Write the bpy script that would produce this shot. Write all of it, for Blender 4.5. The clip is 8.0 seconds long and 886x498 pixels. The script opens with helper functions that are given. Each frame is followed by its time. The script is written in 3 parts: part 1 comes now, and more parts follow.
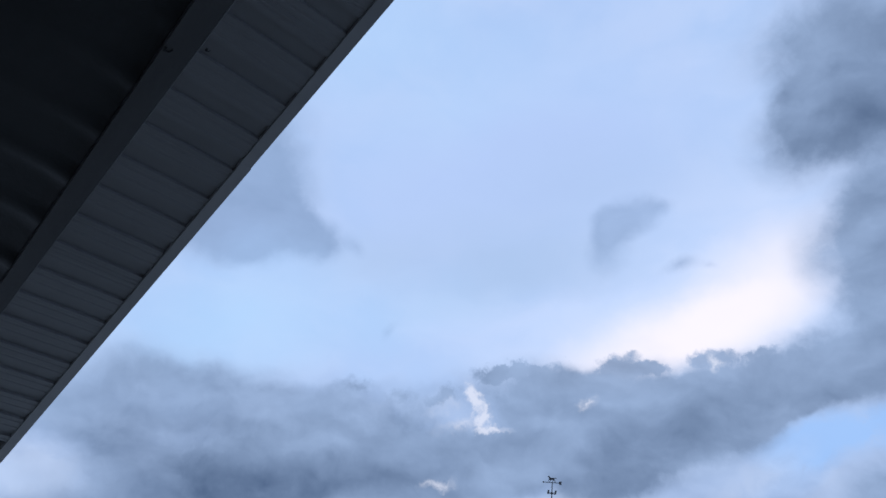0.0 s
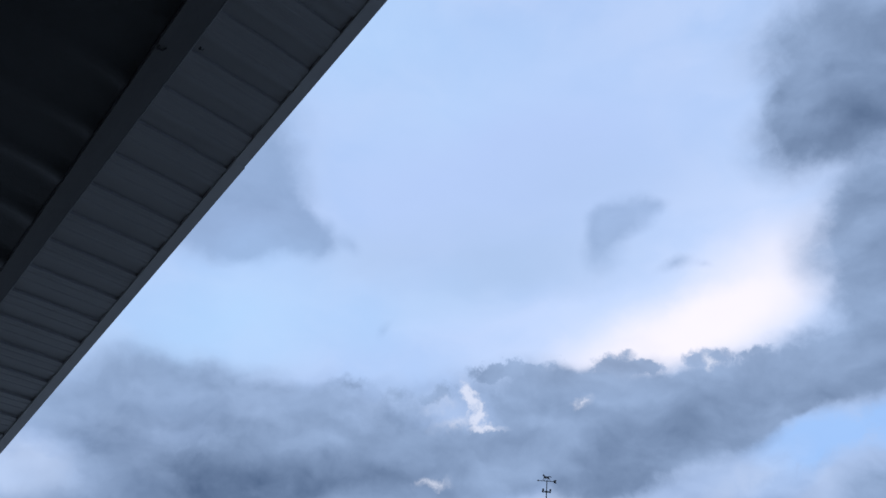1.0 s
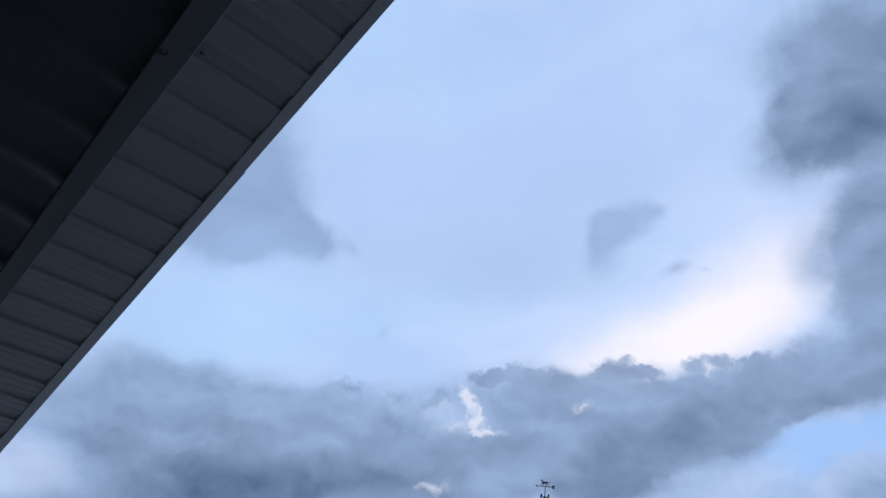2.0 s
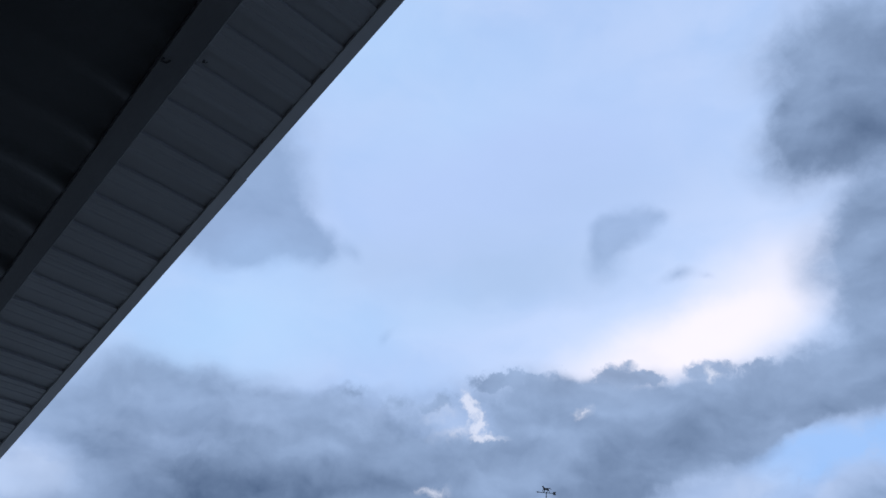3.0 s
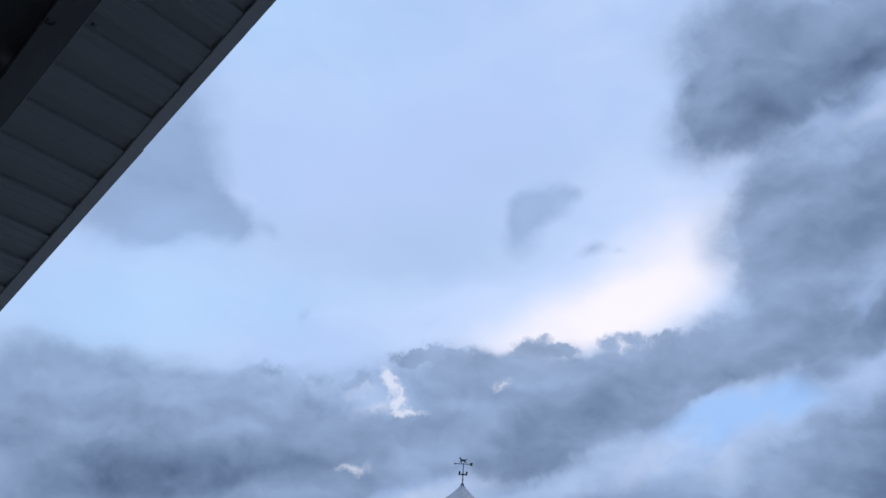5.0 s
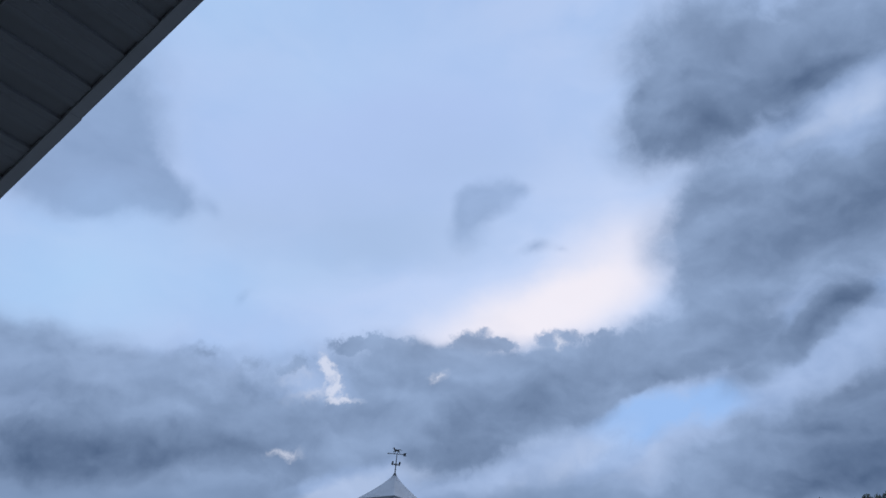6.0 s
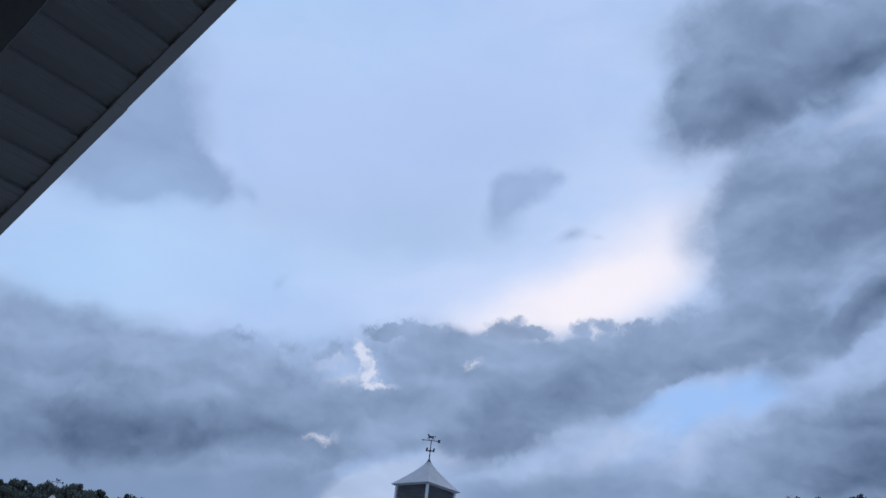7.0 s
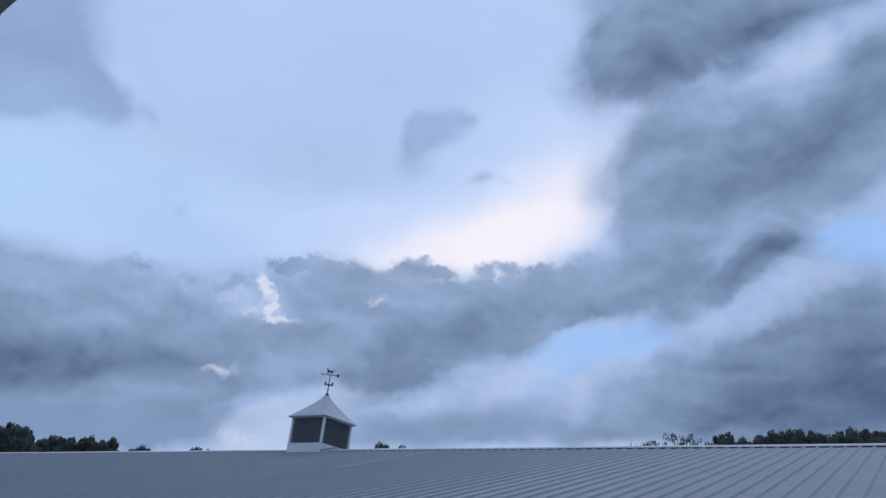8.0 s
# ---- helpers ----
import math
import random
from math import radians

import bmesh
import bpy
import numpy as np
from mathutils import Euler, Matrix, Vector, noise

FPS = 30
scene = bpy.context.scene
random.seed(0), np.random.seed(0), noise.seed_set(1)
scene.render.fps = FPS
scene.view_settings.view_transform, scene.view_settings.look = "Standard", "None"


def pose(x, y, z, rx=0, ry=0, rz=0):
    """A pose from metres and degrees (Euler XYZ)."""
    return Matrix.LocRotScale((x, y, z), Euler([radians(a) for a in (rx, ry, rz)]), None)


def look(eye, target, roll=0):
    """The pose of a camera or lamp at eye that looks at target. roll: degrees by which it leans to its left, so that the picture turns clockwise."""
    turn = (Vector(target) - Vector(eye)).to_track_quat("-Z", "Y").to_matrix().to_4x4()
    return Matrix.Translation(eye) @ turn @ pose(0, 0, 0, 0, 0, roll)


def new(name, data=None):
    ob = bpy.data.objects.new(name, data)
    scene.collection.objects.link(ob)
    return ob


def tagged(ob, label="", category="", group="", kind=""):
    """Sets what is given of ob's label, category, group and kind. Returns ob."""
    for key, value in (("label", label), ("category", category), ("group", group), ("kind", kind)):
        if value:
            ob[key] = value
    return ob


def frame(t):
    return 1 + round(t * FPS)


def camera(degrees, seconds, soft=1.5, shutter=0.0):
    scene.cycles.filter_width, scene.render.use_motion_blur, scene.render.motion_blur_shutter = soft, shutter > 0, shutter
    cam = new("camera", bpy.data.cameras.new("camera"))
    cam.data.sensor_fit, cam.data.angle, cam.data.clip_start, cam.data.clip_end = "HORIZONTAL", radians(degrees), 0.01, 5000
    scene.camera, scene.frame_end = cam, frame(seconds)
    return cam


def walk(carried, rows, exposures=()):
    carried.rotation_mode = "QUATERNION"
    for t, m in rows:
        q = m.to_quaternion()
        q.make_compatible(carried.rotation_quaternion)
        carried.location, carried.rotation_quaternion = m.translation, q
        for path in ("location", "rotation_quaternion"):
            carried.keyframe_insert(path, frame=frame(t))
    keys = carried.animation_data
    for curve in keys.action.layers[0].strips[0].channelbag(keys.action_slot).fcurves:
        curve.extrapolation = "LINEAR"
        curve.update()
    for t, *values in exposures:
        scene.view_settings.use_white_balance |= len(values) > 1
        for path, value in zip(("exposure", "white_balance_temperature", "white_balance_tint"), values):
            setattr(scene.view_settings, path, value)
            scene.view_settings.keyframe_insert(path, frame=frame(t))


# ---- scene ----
EYE = 1.75  # eye height over the ground


def at_eye(x, y, z, rx, ry, rz):
    return pose(x, y, z + EYE, rx, ry, rz)


cam = camera(62.0, 8.0)
walk(cam, [
    (0.0, at_eye(-0.067, -0.079, -0.071, 120.95, -6.69, 48.82)),
    (0.5, at_eye(-0.064, -0.077, -0.073, 120.90, -6.78, 48.60)),
    (1.0, at_eye(-0.058, -0.075, -0.069, 120.88, -6.61, 48.47)),
    (1.5, at_eye(-0.055, -0.075, -0.063, 120.95, -6.81, 48.29)),
    (3.0, at_eye(-0.038, -0.082, -0.046, 121.56, -7.31, 48.26)),
    (3.5, at_eye(-0.027, -0.078, -0.041, 121.38, -7.20, 48.38)),
    (4.0, at_eye(-0.024, -0.065, -0.045, 121.09, -6.60, 47.85)),
    (4.5, at_eye(-0.018, -0.051, -0.049, 120.63, -5.48, 46.46)),
    (5.0, at_eye(-0.003, -0.029, -0.052, 120.24, -3.89, 43.00)),
    (5.2, at_eye(0.001, -0.023, -0.049, 120.16, -3.31, 40.88)),
    (6.3, at_eye(-0.048, -0.016, -0.014, 119.87, -4.56, 37.50)),
    (6.5, at_eye(-0.050, -0.016, -0.012, 119.71, -5.10, 38.43)),
    (7.0, at_eye(-0.049, -0.029, -0.011, 118.72, -6.23, 39.84)),
    (7.5, at_eye(-0.029, -0.001, -0.018, 116.95, -6.45, 38.24)),
    (8.0, at_eye(-0.000, -0.000, -0.000, 114.72, -5.54, 32.19)),
], [(0.0, 0.13), (4.5, 0.13), (5.2, 0.1), (6.4, -0.04), (7.0, 0.04), (7.5, 0.08), (8.0, 0.05)])

# ---- sky and light ----
# patches of the sky: azimuth to the left of +Y, elevation, half width, half height, tilt (degrees), weight
VEIL_LILAC = (
    (54.9, 35.4, 14.4, 7.0, 19, 0.70), (39.0, 40.6, 6.6, 8.4, 71, 0.80), (48.1, 35.8, 10.0, 4.5, 14, 0.70),
)
PALE_BLUE = (
    (68.3, 22.7, 9.3, 4.6, 30, 0.90), (49.2, 41.2, 9.5, 5.5, 5, 0.60), (64.5, 45.5, 8.4, 3.6, 45, 0.50),
    (52.6, 26.6, 6.1, 2.5, 25, 0.50),
)
GLOW = (
    (29.3, 26.6, 7.4, 2.2, 26, 1.00), (35.8, 24.1, 7.5, 1.8, 15, 1.00), (24.1, 30.9, 5.1, 2.4, 43, 0.70),
    (32.1, 24.9, 4.8, 1.5, 15, 0.90), (26.4, 28.3, 3.4, 2.2, 32, 0.60),
)
SHADED = (
    (48.9, 30.7, 11.4, 2.6, 6, 0.80), (38.9, 35.9, 8.4, 3.4, 10, 0.50), (46.4, 28.8, 7.7, 2.1, 17, 0.70),
    (58.7, 28.4, 3.8, 2.4, 18, 0.40), (70.5, 35.4, 3.4, 4.9, 58, 0.60),
)
GAPS = (
    (22.4, 17.8, 4.4, 1.5, 10, 1.00), (18.5, 18.4, 2.5, 1.1, 19, 0.70), (24.8, 16.0, 3.0, 1.3, 35, 0.50),
    (1.7, 24.6, 2.4, 1.6, 3, 1.30), (4.7, 25.3, 1.7, 0.8, 6, 0.60),
)
BANK_A = (
    (53.6, 18.3, 3.1, 1.2, 13, 0.55), (63.5, 12.8, 7.1, 2.6, 19, 1.00), (57.8, 14.1, 8.7, 2.2, 12, 1.00),
    (50.7, 14.9, 7.9, 1.7, 10, 0.90), (51.6, 11.6, 5.4, 1.7, 25, 0.90), (58.3, 11.7, 8.6, 1.8, 12, 0.80),
    (46.9, 13.4, 4.2, 1.2, 24, 0.70), (44.7, 20.0, 3.9, 2.3, 10, 0.90), (40.0, 20.2, 4.4, 2.1, 8, 0.90),
    (35.4, 20.7, 4.9, 2.1, 6, 0.90), (29.8, 21.0, 4.8, 2.0, 9, 0.90), (25.2, 21.9, 4.3, 2.0, 15, 0.90),
    (41.3, 16.5, 5.8, 2.4, 8, 0.90), (35.0, 17.5, 6.3, 2.9, 11, 0.90), (30.5, 18.6, 4.9, 2.0, 17, 0.90),
    (37.4, 14.4, 3.9, 2.0, 22, 0.90),
)
BANK_B = (
    (26.5, 19.9, 3.4, 1.3, 23, 0.80), (18.4, 23.8, 4.1, 2.3, 12, 0.90), (21.3, 21.8, 4.6, 1.7, 13, 0.90),
    (16.2, 22.5, 3.6, 1.9, 22, 0.70), (52.3, 9.6, 2.2, 0.9, 20, 0.60), (61.7, 10.5, 6.8, 1.4, 12, 0.70),
    (13.9, 22.2, 2.4, 1.1, 29, 0.55),
)
BANK = BANK_A + BANK_B
BANK_TOPS = (
    (47.3, 21.5, 1.5, 0.8, 11, 0.90), (45.6, 21.9, 1.3, 0.8, 10, 0.80), (43.1, 21.9, 1.8, 0.8, 9, 0.80),
    (36.9, 22.9, 1.6, 1.0, 7, 1.05), (38.3, 22.0, 1.5, 0.7, 12, 0.70), (34.9, 22.5, 1.5, 0.7, -4, 0.80),
    (31.0, 23.2, 1.6, 0.8, 5, 0.90), (28.8, 22.8, 1.5, 0.6, 4, 0.70), (26.1, 23.5, 1.8, 0.7, 15, 0.70),
    (54.7, 19.1, 1.4, 0.7, 13, 0.70), (58.5, 19.0, 1.8, 0.8, 26, 0.60), (50.7, 19.5, 1.2, 0.6, 12, 0.70),
    (52.1, 18.9, 1.4, 0.6, 12, 0.50), (40.3, 21.8, 1.2, 0.5, 8, 0.50),
)
RIGHT_A = (
    (19.9, 38.5, 4.2, 2.9, 9, 0.90), (14.2, 40.1, 5.7, 2.9, 13, 0.90), (8.0, 41.4, 6.0, 2.6, 9, 0.90),
    (17.5, 42.4, 3.5, 3.7, 52, 0.60), (12.1, 45.2, 7.9, 3.6, -1, 0.80), (2.3, 42.2, 5.6, 2.2, -1, 0.80),
    (18.0, 30.4, 3.6, 3.4, 29, 0.90), (12.6, 31.9, 5.0, 3.6, 16, 0.90), (7.0, 30.7, 5.4, 3.3, 14, 0.90),
    (1.7, 33.2, 4.4, 3.3, 19, 0.90), (-1.3, 35.8, 3.3, 2.5, 19, 0.90), (12.9, 27.6, 4.8, 2.4, 12, 0.90),
    (16.5, 25.9, 3.6, 2.5, 24, 0.80), (0.4, 30.5, 2.9, 2.3, 13, 0.70), (4.9, 28.1, 3.3, 1.7, 16, 0.70),
    (8.1, 24.5, 2.5, 1.5, 22, 1.00),
)
RIGHT_B = (
    (10.2, 23.3, 2.9, 1.1, 30, 0.90), (12.8, 21.8, 2.6, 0.8, 34, 0.80), (15.6, 20.2, 2.2, 0.9, 28, 0.70),
    (10.0, 36.1, 3.6, 1.4, 13, 0.35), (16.0, 34.2, 2.9, 1.9, 27, 0.50),
)
RIGHT = RIGHT_A + RIGHT_B
LOW = (
    (18.9, 14.8, 3.2, 1.6, 14, 0.80), (13.6, 15.1, 5.5, 2.7, 16, 0.90), (7.7, 16.5, 5.9, 3.5, 18, 0.90),
    (2.6, 18.3, 4.1, 4.2, 26, 0.90), (5.2, 13.4, 5.4, 2.3, -1, 0.90), (11.8, 12.6, 7.6, 1.6, 1, 0.80),
    (19.8, 12.1, 6.6, 1.5, 3, 0.50), (16.4, 17.4, 1.1, 0.7, 21, 0.60), (30.9, 11.6, 4.6, 1.1, 15, 0.50),
    (8.8, 13.0, 6.7, 2.3, 0, 0.70), (6.1, 17.6, 4.5, 2.3, 19, 0.60), (6.4, 12.1, 6.4, 1.1, 0, 0.70),
)
WISPS = (
    (36.6, 33.7, 2.2, 1.2, 15, 1.15), (37.9, 32.1, 2.0, 1.5, 59, 1.10), (33.7, 34.4, 1.1, 0.5, 13, 0.50),
    (32.3, 30.3, 1.4, 0.5, 13, 0.70), (29.6, 30.4, 0.6, 0.3, 3, 0.40), (70.5, 32.4, 3.6, 3.9, 28, 1.00),
    (70.8, 29.3, 3.7, 2.3, 26, 1.10), (68.1, 29.4, 2.6, 2.1, 13, 0.90), (64.1, 29.4, 2.1, 1.6, 0, 0.85),
    (72.3, 35.6, 5.0, 3.4, 31, 0.80), (60.5, 29.8, 0.7, 1.0, 41, 0.45), (56.1, 24.1, 0.8, 0.4, 52, 0.45),
    (67.3, 31.7, 2.1, 2.3, 36, 0.40), (71.3, 28.0, 5.9, 1.8, 16, 0.45), (64.7, 29.5, 2.4, 1.6, 18, 0.35),
)
DARK_A = (
    (19.0, 38.1, 3.7, 1.6, 8, 0.90), (13.7, 39.2, 4.0, 1.4, 15, 0.90), (8.5, 40.5, 4.4, 1.4, 12, 0.80),
    (1.5, 41.2, 4.0, 1.5, -1, 0.60), (9.3, 29.8, 5.0, 1.6, 10, 0.80), (2.5, 33.4, 3.2, 1.7, 22, 0.80),
    (-0.4, 34.9, 2.2, 1.7, 20, 0.70), (5.3, 31.3, 3.7, 1.4, 18, 0.60), (15.1, 29.0, 2.7, 1.5, 7, 0.40),
    (6.1, 14.9, 4.7, 1.7, 4, 0.95), (2.4, 17.8, 2.2, 2.2, 26, 0.80), (9.8, 14.6, 4.3, 1.8, 5, 0.70),
    (11.9, 12.1, 6.7, 1.2, 1, 0.50), (63.1, 11.8, 6.0, 1.3, 13, 0.90), (57.0, 12.5, 5.4, 1.4, 12, 0.65),
    (51.7, 10.4, 3.3, 1.2, 25, 0.50),
)
DARK_B = (
    (37.4, 14.5, 3.5, 1.8, 22, 0.75), (33.2, 17.3, 4.1, 2.0, 16, 0.65), (69.0, 30.6, 3.4, 2.2, 9, 0.60),
    (19.8, 21.1, 3.7, 1.0, 16, 0.30), (71.8, 13.2, 4.6, 1.3, 12, 0.50), (71.1, 11.0, 3.5, 1.3, -8, 0.60),
    (13.7, 13.0, 4.5, 1.6, 7, 0.60), (8.1, 12.3, 5.1, 1.1, 1, 0.50), (2.3, 14.4, 2.5, 1.8, -2, 0.60),
    (66.9, 10.7, 4.9, 1.6, 14, 0.60), (7.6, 24.5, 1.7, 0.9, 19, 1.40), (10.7, 22.9, 2.3, 0.7, 30, 1.00),
    (16.0, 23.4, 2.4, 1.5, 19, 0.55), (62.2, 11.0, 7.2, 1.5, 12, 0.60), (6.6, 16.4, 5.8, 2.7, 11, 0.75),
    (3.0, 14.8, 2.9, 2.6, 9, 0.50),
)
DARK_C = (
    (48.6, 15.3, 4.6, 0.9, 10, 0.20), (4.1, 16.7, 3.7, 3.3, 19, 0.50), (6.0, 12.3, 5.8, 1.3, 0, 0.80),
    (10.4, 16.9, 2.3, 1.6, 20, 0.30), (15.3, 41.5, 6.2, 3.7, 8, 0.40), (8.6, 31.7, 7.2, 3.8, 14, 0.30),
    (68.6, 9.7, 8.5, 1.5, 13, 0.45),
)
DARK = DARK_A + DARK_B + DARK_C
SILVER = (
    (48.7, 19.4, 0.5, 1.2, 23, 1.10), (47.8, 18.1, 0.6, 1.0, 31, 0.90), (47.2, 17.3, 1.2, 0.3, 12, 1.00),
    (49.5, 17.4, 1.9, 0.6, 21, 0.45), (39.6, 19.8, 0.8, 0.5, 26, 0.90), (50.9, 12.9, 1.3, 0.5, 18, 0.72),
    (30.5, 23.0, 0.4, 0.7, 4, 0.70), (50.9, 18.6, 1.3, 0.6, 22, 0.45), (48.4, 8.2, 1.6, 0.4, 8, 0.45),
)
HAZE = (
    (59.9, 8.2, 8.4, 1.6, 10, 1.00), (68.3, 6.4, 6.2, 1.6, 11, 1.00), (34.3, 10.6, 8.5, 1.3, 6, 0.80),
    (28.3, 12.4, 5.9, 1.4, 5, 0.50), (53.1, 8.0, 6.2, 1.2, 9, 0.70), (19.8, 11.5, 7.8, 1.0, 3, 0.60),
    (61.7, 9.2, 7.9, 1.1, 11, 0.80), (55.2, 8.6, 6.1, 1.0, 10, 0.50), (69.8, 7.0, 7.5, 1.6, 12, 1.00),
    (77.1, 5.8, 5.7, 2.0, 13, 1.00),
)
FRINGE_A = (
    (45.4, 11.1, 3.1, 1.1, 37, 1.00), (41.0, 13.4, 1.5, 1.1, 7, 0.70), (46.5, 9.3, 4.5, 1.1, 8, 0.80),
    (32.7, 12.6, 3.0, 1.1, 27, 0.50), (27.2, 15.1, 3.4, 1.3, 36, 0.80), (23.6, 14.1, 2.5, 1.4, 25, 0.60),
    (8.3, 37.0, 3.1, 0.8, 11, 0.80), (3.5, 37.8, 1.8, 1.1, 11, 1.00), (9.0, 19.1, 3.3, 0.8, 19, 0.50),
    (18.3, 26.8, 1.3, 0.5, -6, 0.70), (43.0, 21.0, 2.2, 0.4, 9, 0.30), (78.2, 9.8, 3.2, 1.6, -8, 1.00),
    (79.3, 8.1, 3.1, 1.4, 2, 0.90), (13.7, 24.6, 2.3, 0.7, 13, 0.60), (5.1, 21.4, 2.0, 0.8, 33, 0.80),
    (41.1, 21.0, 2.6, 0.6, 8, 0.50),
)
FRINGE_B = (
    (33.7, 21.9, 2.2, 0.4, 6, 0.40), (56.2, 18.5, 2.7, 0.7, 19, 0.40), (42.9, 10.5, 2.5, 1.2, 17, 0.50),
    (45.9, 10.3, 3.3, 1.5, 28, 0.90), (48.0, 8.5, 2.4, 0.9, 8, 0.60), (39.9, 13.2, 2.1, 1.3, 7, 0.50),
)
FRINGE = FRINGE_A + FRINGE_B
SHEET = (
    (9.2, 30.6, 10.2, 8.1, 25, 0.90), (8.3, 18.5, 11.0, 7.6, 9, 0.90), (36.9, 17.4, 20.3, 5.2, 7, 0.90),
    (62.1, 13.0, 16.1, 5.8, 13, 1.00), (2.8, 39.0, 8.9, 4.8, 2, 0.80), (17.6, 16.9, 10.0, 4.6, 11, 0.50),
    (53.4, 9.1, 17.1, 3.2, 9, 0.70), (30.4, 11.6, 12.4, 2.5, 5, 0.70), (76.6, 12.5, 9.8, 4.9, 3, 0.70),
)
BANK_SOFT = (
    (65.9, 16.9, 3.5, 2.1, 5, 0.90), (62.3, 16.3, 4.9, 2.0, 10, 1.00), (57.2, 17.7, 4.4, 1.6, 14, 0.80),
    (75.7, 15.2, 5.5, 2.4, 15, 0.90), (78.4, 13.3, 3.3, 1.6, -8, 0.80), (70.2, 14.4, 6.2, 3.1, 12, 0.90),
    (73.3, 17.8, 4.8, 1.6, 4, 0.60), (71.8, 10.9, 4.3, 1.9, -10, 0.90), (84.1, 12.5, 3.6, 2.0, 16, 0.80),
    (72.5, 9.1, 5.5, 2.5, 14, 0.90), (66.7, 10.3, 7.3, 1.9, 13, 0.50),
)


def srgb(r, g, b):
    """A display colour 0 to 255 as linear light."""
    return tuple((c / 12.92 if c <= 0.04045 else ((c + 0.055) / 1.055) ** 2.4) for c in (r / 255, g / 255, b / 255)) + (1.0,)


class Nodes:
    """A small helper that adds nodes to one tree."""

    def __init__(self, tree):
        self.tree = tree
        tree.nodes.clear()

    def add(self, kind):
        return self.tree.nodes.new(kind)

    def link(self, value, socket):
        if isinstance(value, bpy.types.NodeSocket):
            self.tree.links.new(value, socket)
        elif value is not None:
            socket.default_value = value

    def math(self, op, a, b=None, c=None, clamp=False):
        node = self.add("ShaderNodeMath")
        node.operation, node.use_clamp = op, clamp
        for i, value in enumerate((a, b, c)):
            self.link(value, node.inputs[i])
        return node.outputs[0]

    def vec(self, op, a, b=None, scale=None):
        node = self.add("ShaderNodeVectorMath")
        node.operation = op
        self.link(a, node.inputs[0])
        self.link(b, node.inputs[1])
        if scale is not None:
            self.link(scale, node.inputs["Scale"])
        return node.outputs["Value"] if op in ("LENGTH", "DOT_PRODUCT") else node.outputs["Vector"]

    def ramp(self, value, lo, hi, to_lo=0.0, to_hi=1.0, smooth=True):
        node = self.add("ShaderNodeMapRange")
        node.interpolation_type = "SMOOTHSTEP" if smooth else "LINEAR"
        for socket, x in zip(("Value", "From Min", "From Max", "To Min", "To Max"), (value, lo, hi, to_lo, to_hi)):
            self.link(x, node.inputs[socket])
        return node.outputs["Result"]

    def noise(self, vector, scale, detail=4.0, rough=0.55, distort=0.0, colour=False):
        node = self.add("ShaderNodeTexNoise")
        self.link(vector, node.inputs["Vector"])
        for socket, x in (("Scale", scale), ("Detail", detail), ("Roughness", rough), ("Distortion", distort)):
            node.inputs[socket].default_value = x
        return node.outputs["Color" if colour else "Fac"]

    def mix(self, fac, a, b, blend="MIX"):
        node = self.add("ShaderNodeMix")
        node.data_type, node.blend_type = "RGBA", blend
        self.link(fac, node.inputs[0])
        self.link(a, node.inputs[6])
        self.link(b, node.inputs[7])
        return node.outputs[2]

    def bump(self, height, strength, distance):
        node = self.add("ShaderNodeBump")
        node.inputs["Strength"].default_value = strength
        node.inputs["Distance"].default_value = distance
        self.link(height, node.inputs["Height"])
        return node.outputs["Normal"]


def sky_dir(az, el):
    a, e = radians(az), radians(el)
    return Vector((-math.sin(a) * math.cos(e), math.cos(a) * math.cos(e), math.sin(e)))


def patches(n, vector, rows, peak=1.4, outer=1.5):
    """The sum of soft elliptic patches of the sky."""
    total = None
    for az, el, w, h, tilt, weight in rows:
        c = sky_dir(az, el)
        right = c.cross(Vector((0, 0, 1))).normalized()
        up = right.cross(c)
        t = radians(tilt)
        a = right * math.cos(t) + up * math.sin(t)
        turn = Matrix((a, c.cross(a), c)).transposed()
        node = n.add("ShaderNodeTexGradient")
        node.gradient_type = "SPHERICAL"
        n.link(vector, node.inputs["Vector"])
        node.texture_mapping.vector_type = "TEXTURE"
        node.texture_mapping.translation = c
        node.texture_mapping.rotation = turn.to_euler()
        node.texture_mapping.scale = (radians(w) * outer, radians(h) * outer, 0.9)
        total = n.math("MULTIPLY_ADD", node.outputs["Fac"], weight * peak, 0.0 if total is None else total)
    return total


SUN_AZ, SUN_EL = 30.0, 25.0

world = bpy.data.worlds.new("sky")
scene.world = world
world.use_nodes = True
world.cycles.sampling_method, world.cycles.sample_map_resolution = "MANUAL", 256
n = Nodes(world.node_tree)
heading = n.add("ShaderNodeTexCoord").outputs["Generated"]
# the heading, bent by turbulence so that the clouds' edges billow
coarse = n.vec("SUBTRACT", n.noise(heading, 9.0, 5.0, 0.54, 0.0, True), (0.5, 0.5, 0.5))
fine = n.vec("SUBTRACT", n.noise(heading, 38.0, 5.0, 0.62, 0.0, True), (0.5, 0.5, 0.5))
soft = n.vec("ADD", heading, n.vec("SCALE", coarse, scale=0.055))
crisp = n.vec("ADD", soft, n.vec("SCALE", fine, scale=0.045))
billow = n.noise(soft, 14.0, 7.0, 0.52, 0.3)
flat = n.vec("MULTIPLY", soft, (1.0, 1.0, 1.8))  # layers of cloud lie level
lumps = n.noise(flat, 7.0, 6.0, 0.5, 0.3)
grain = n.noise(crisp, 38.0, 6.0, 0.55, 0.2)
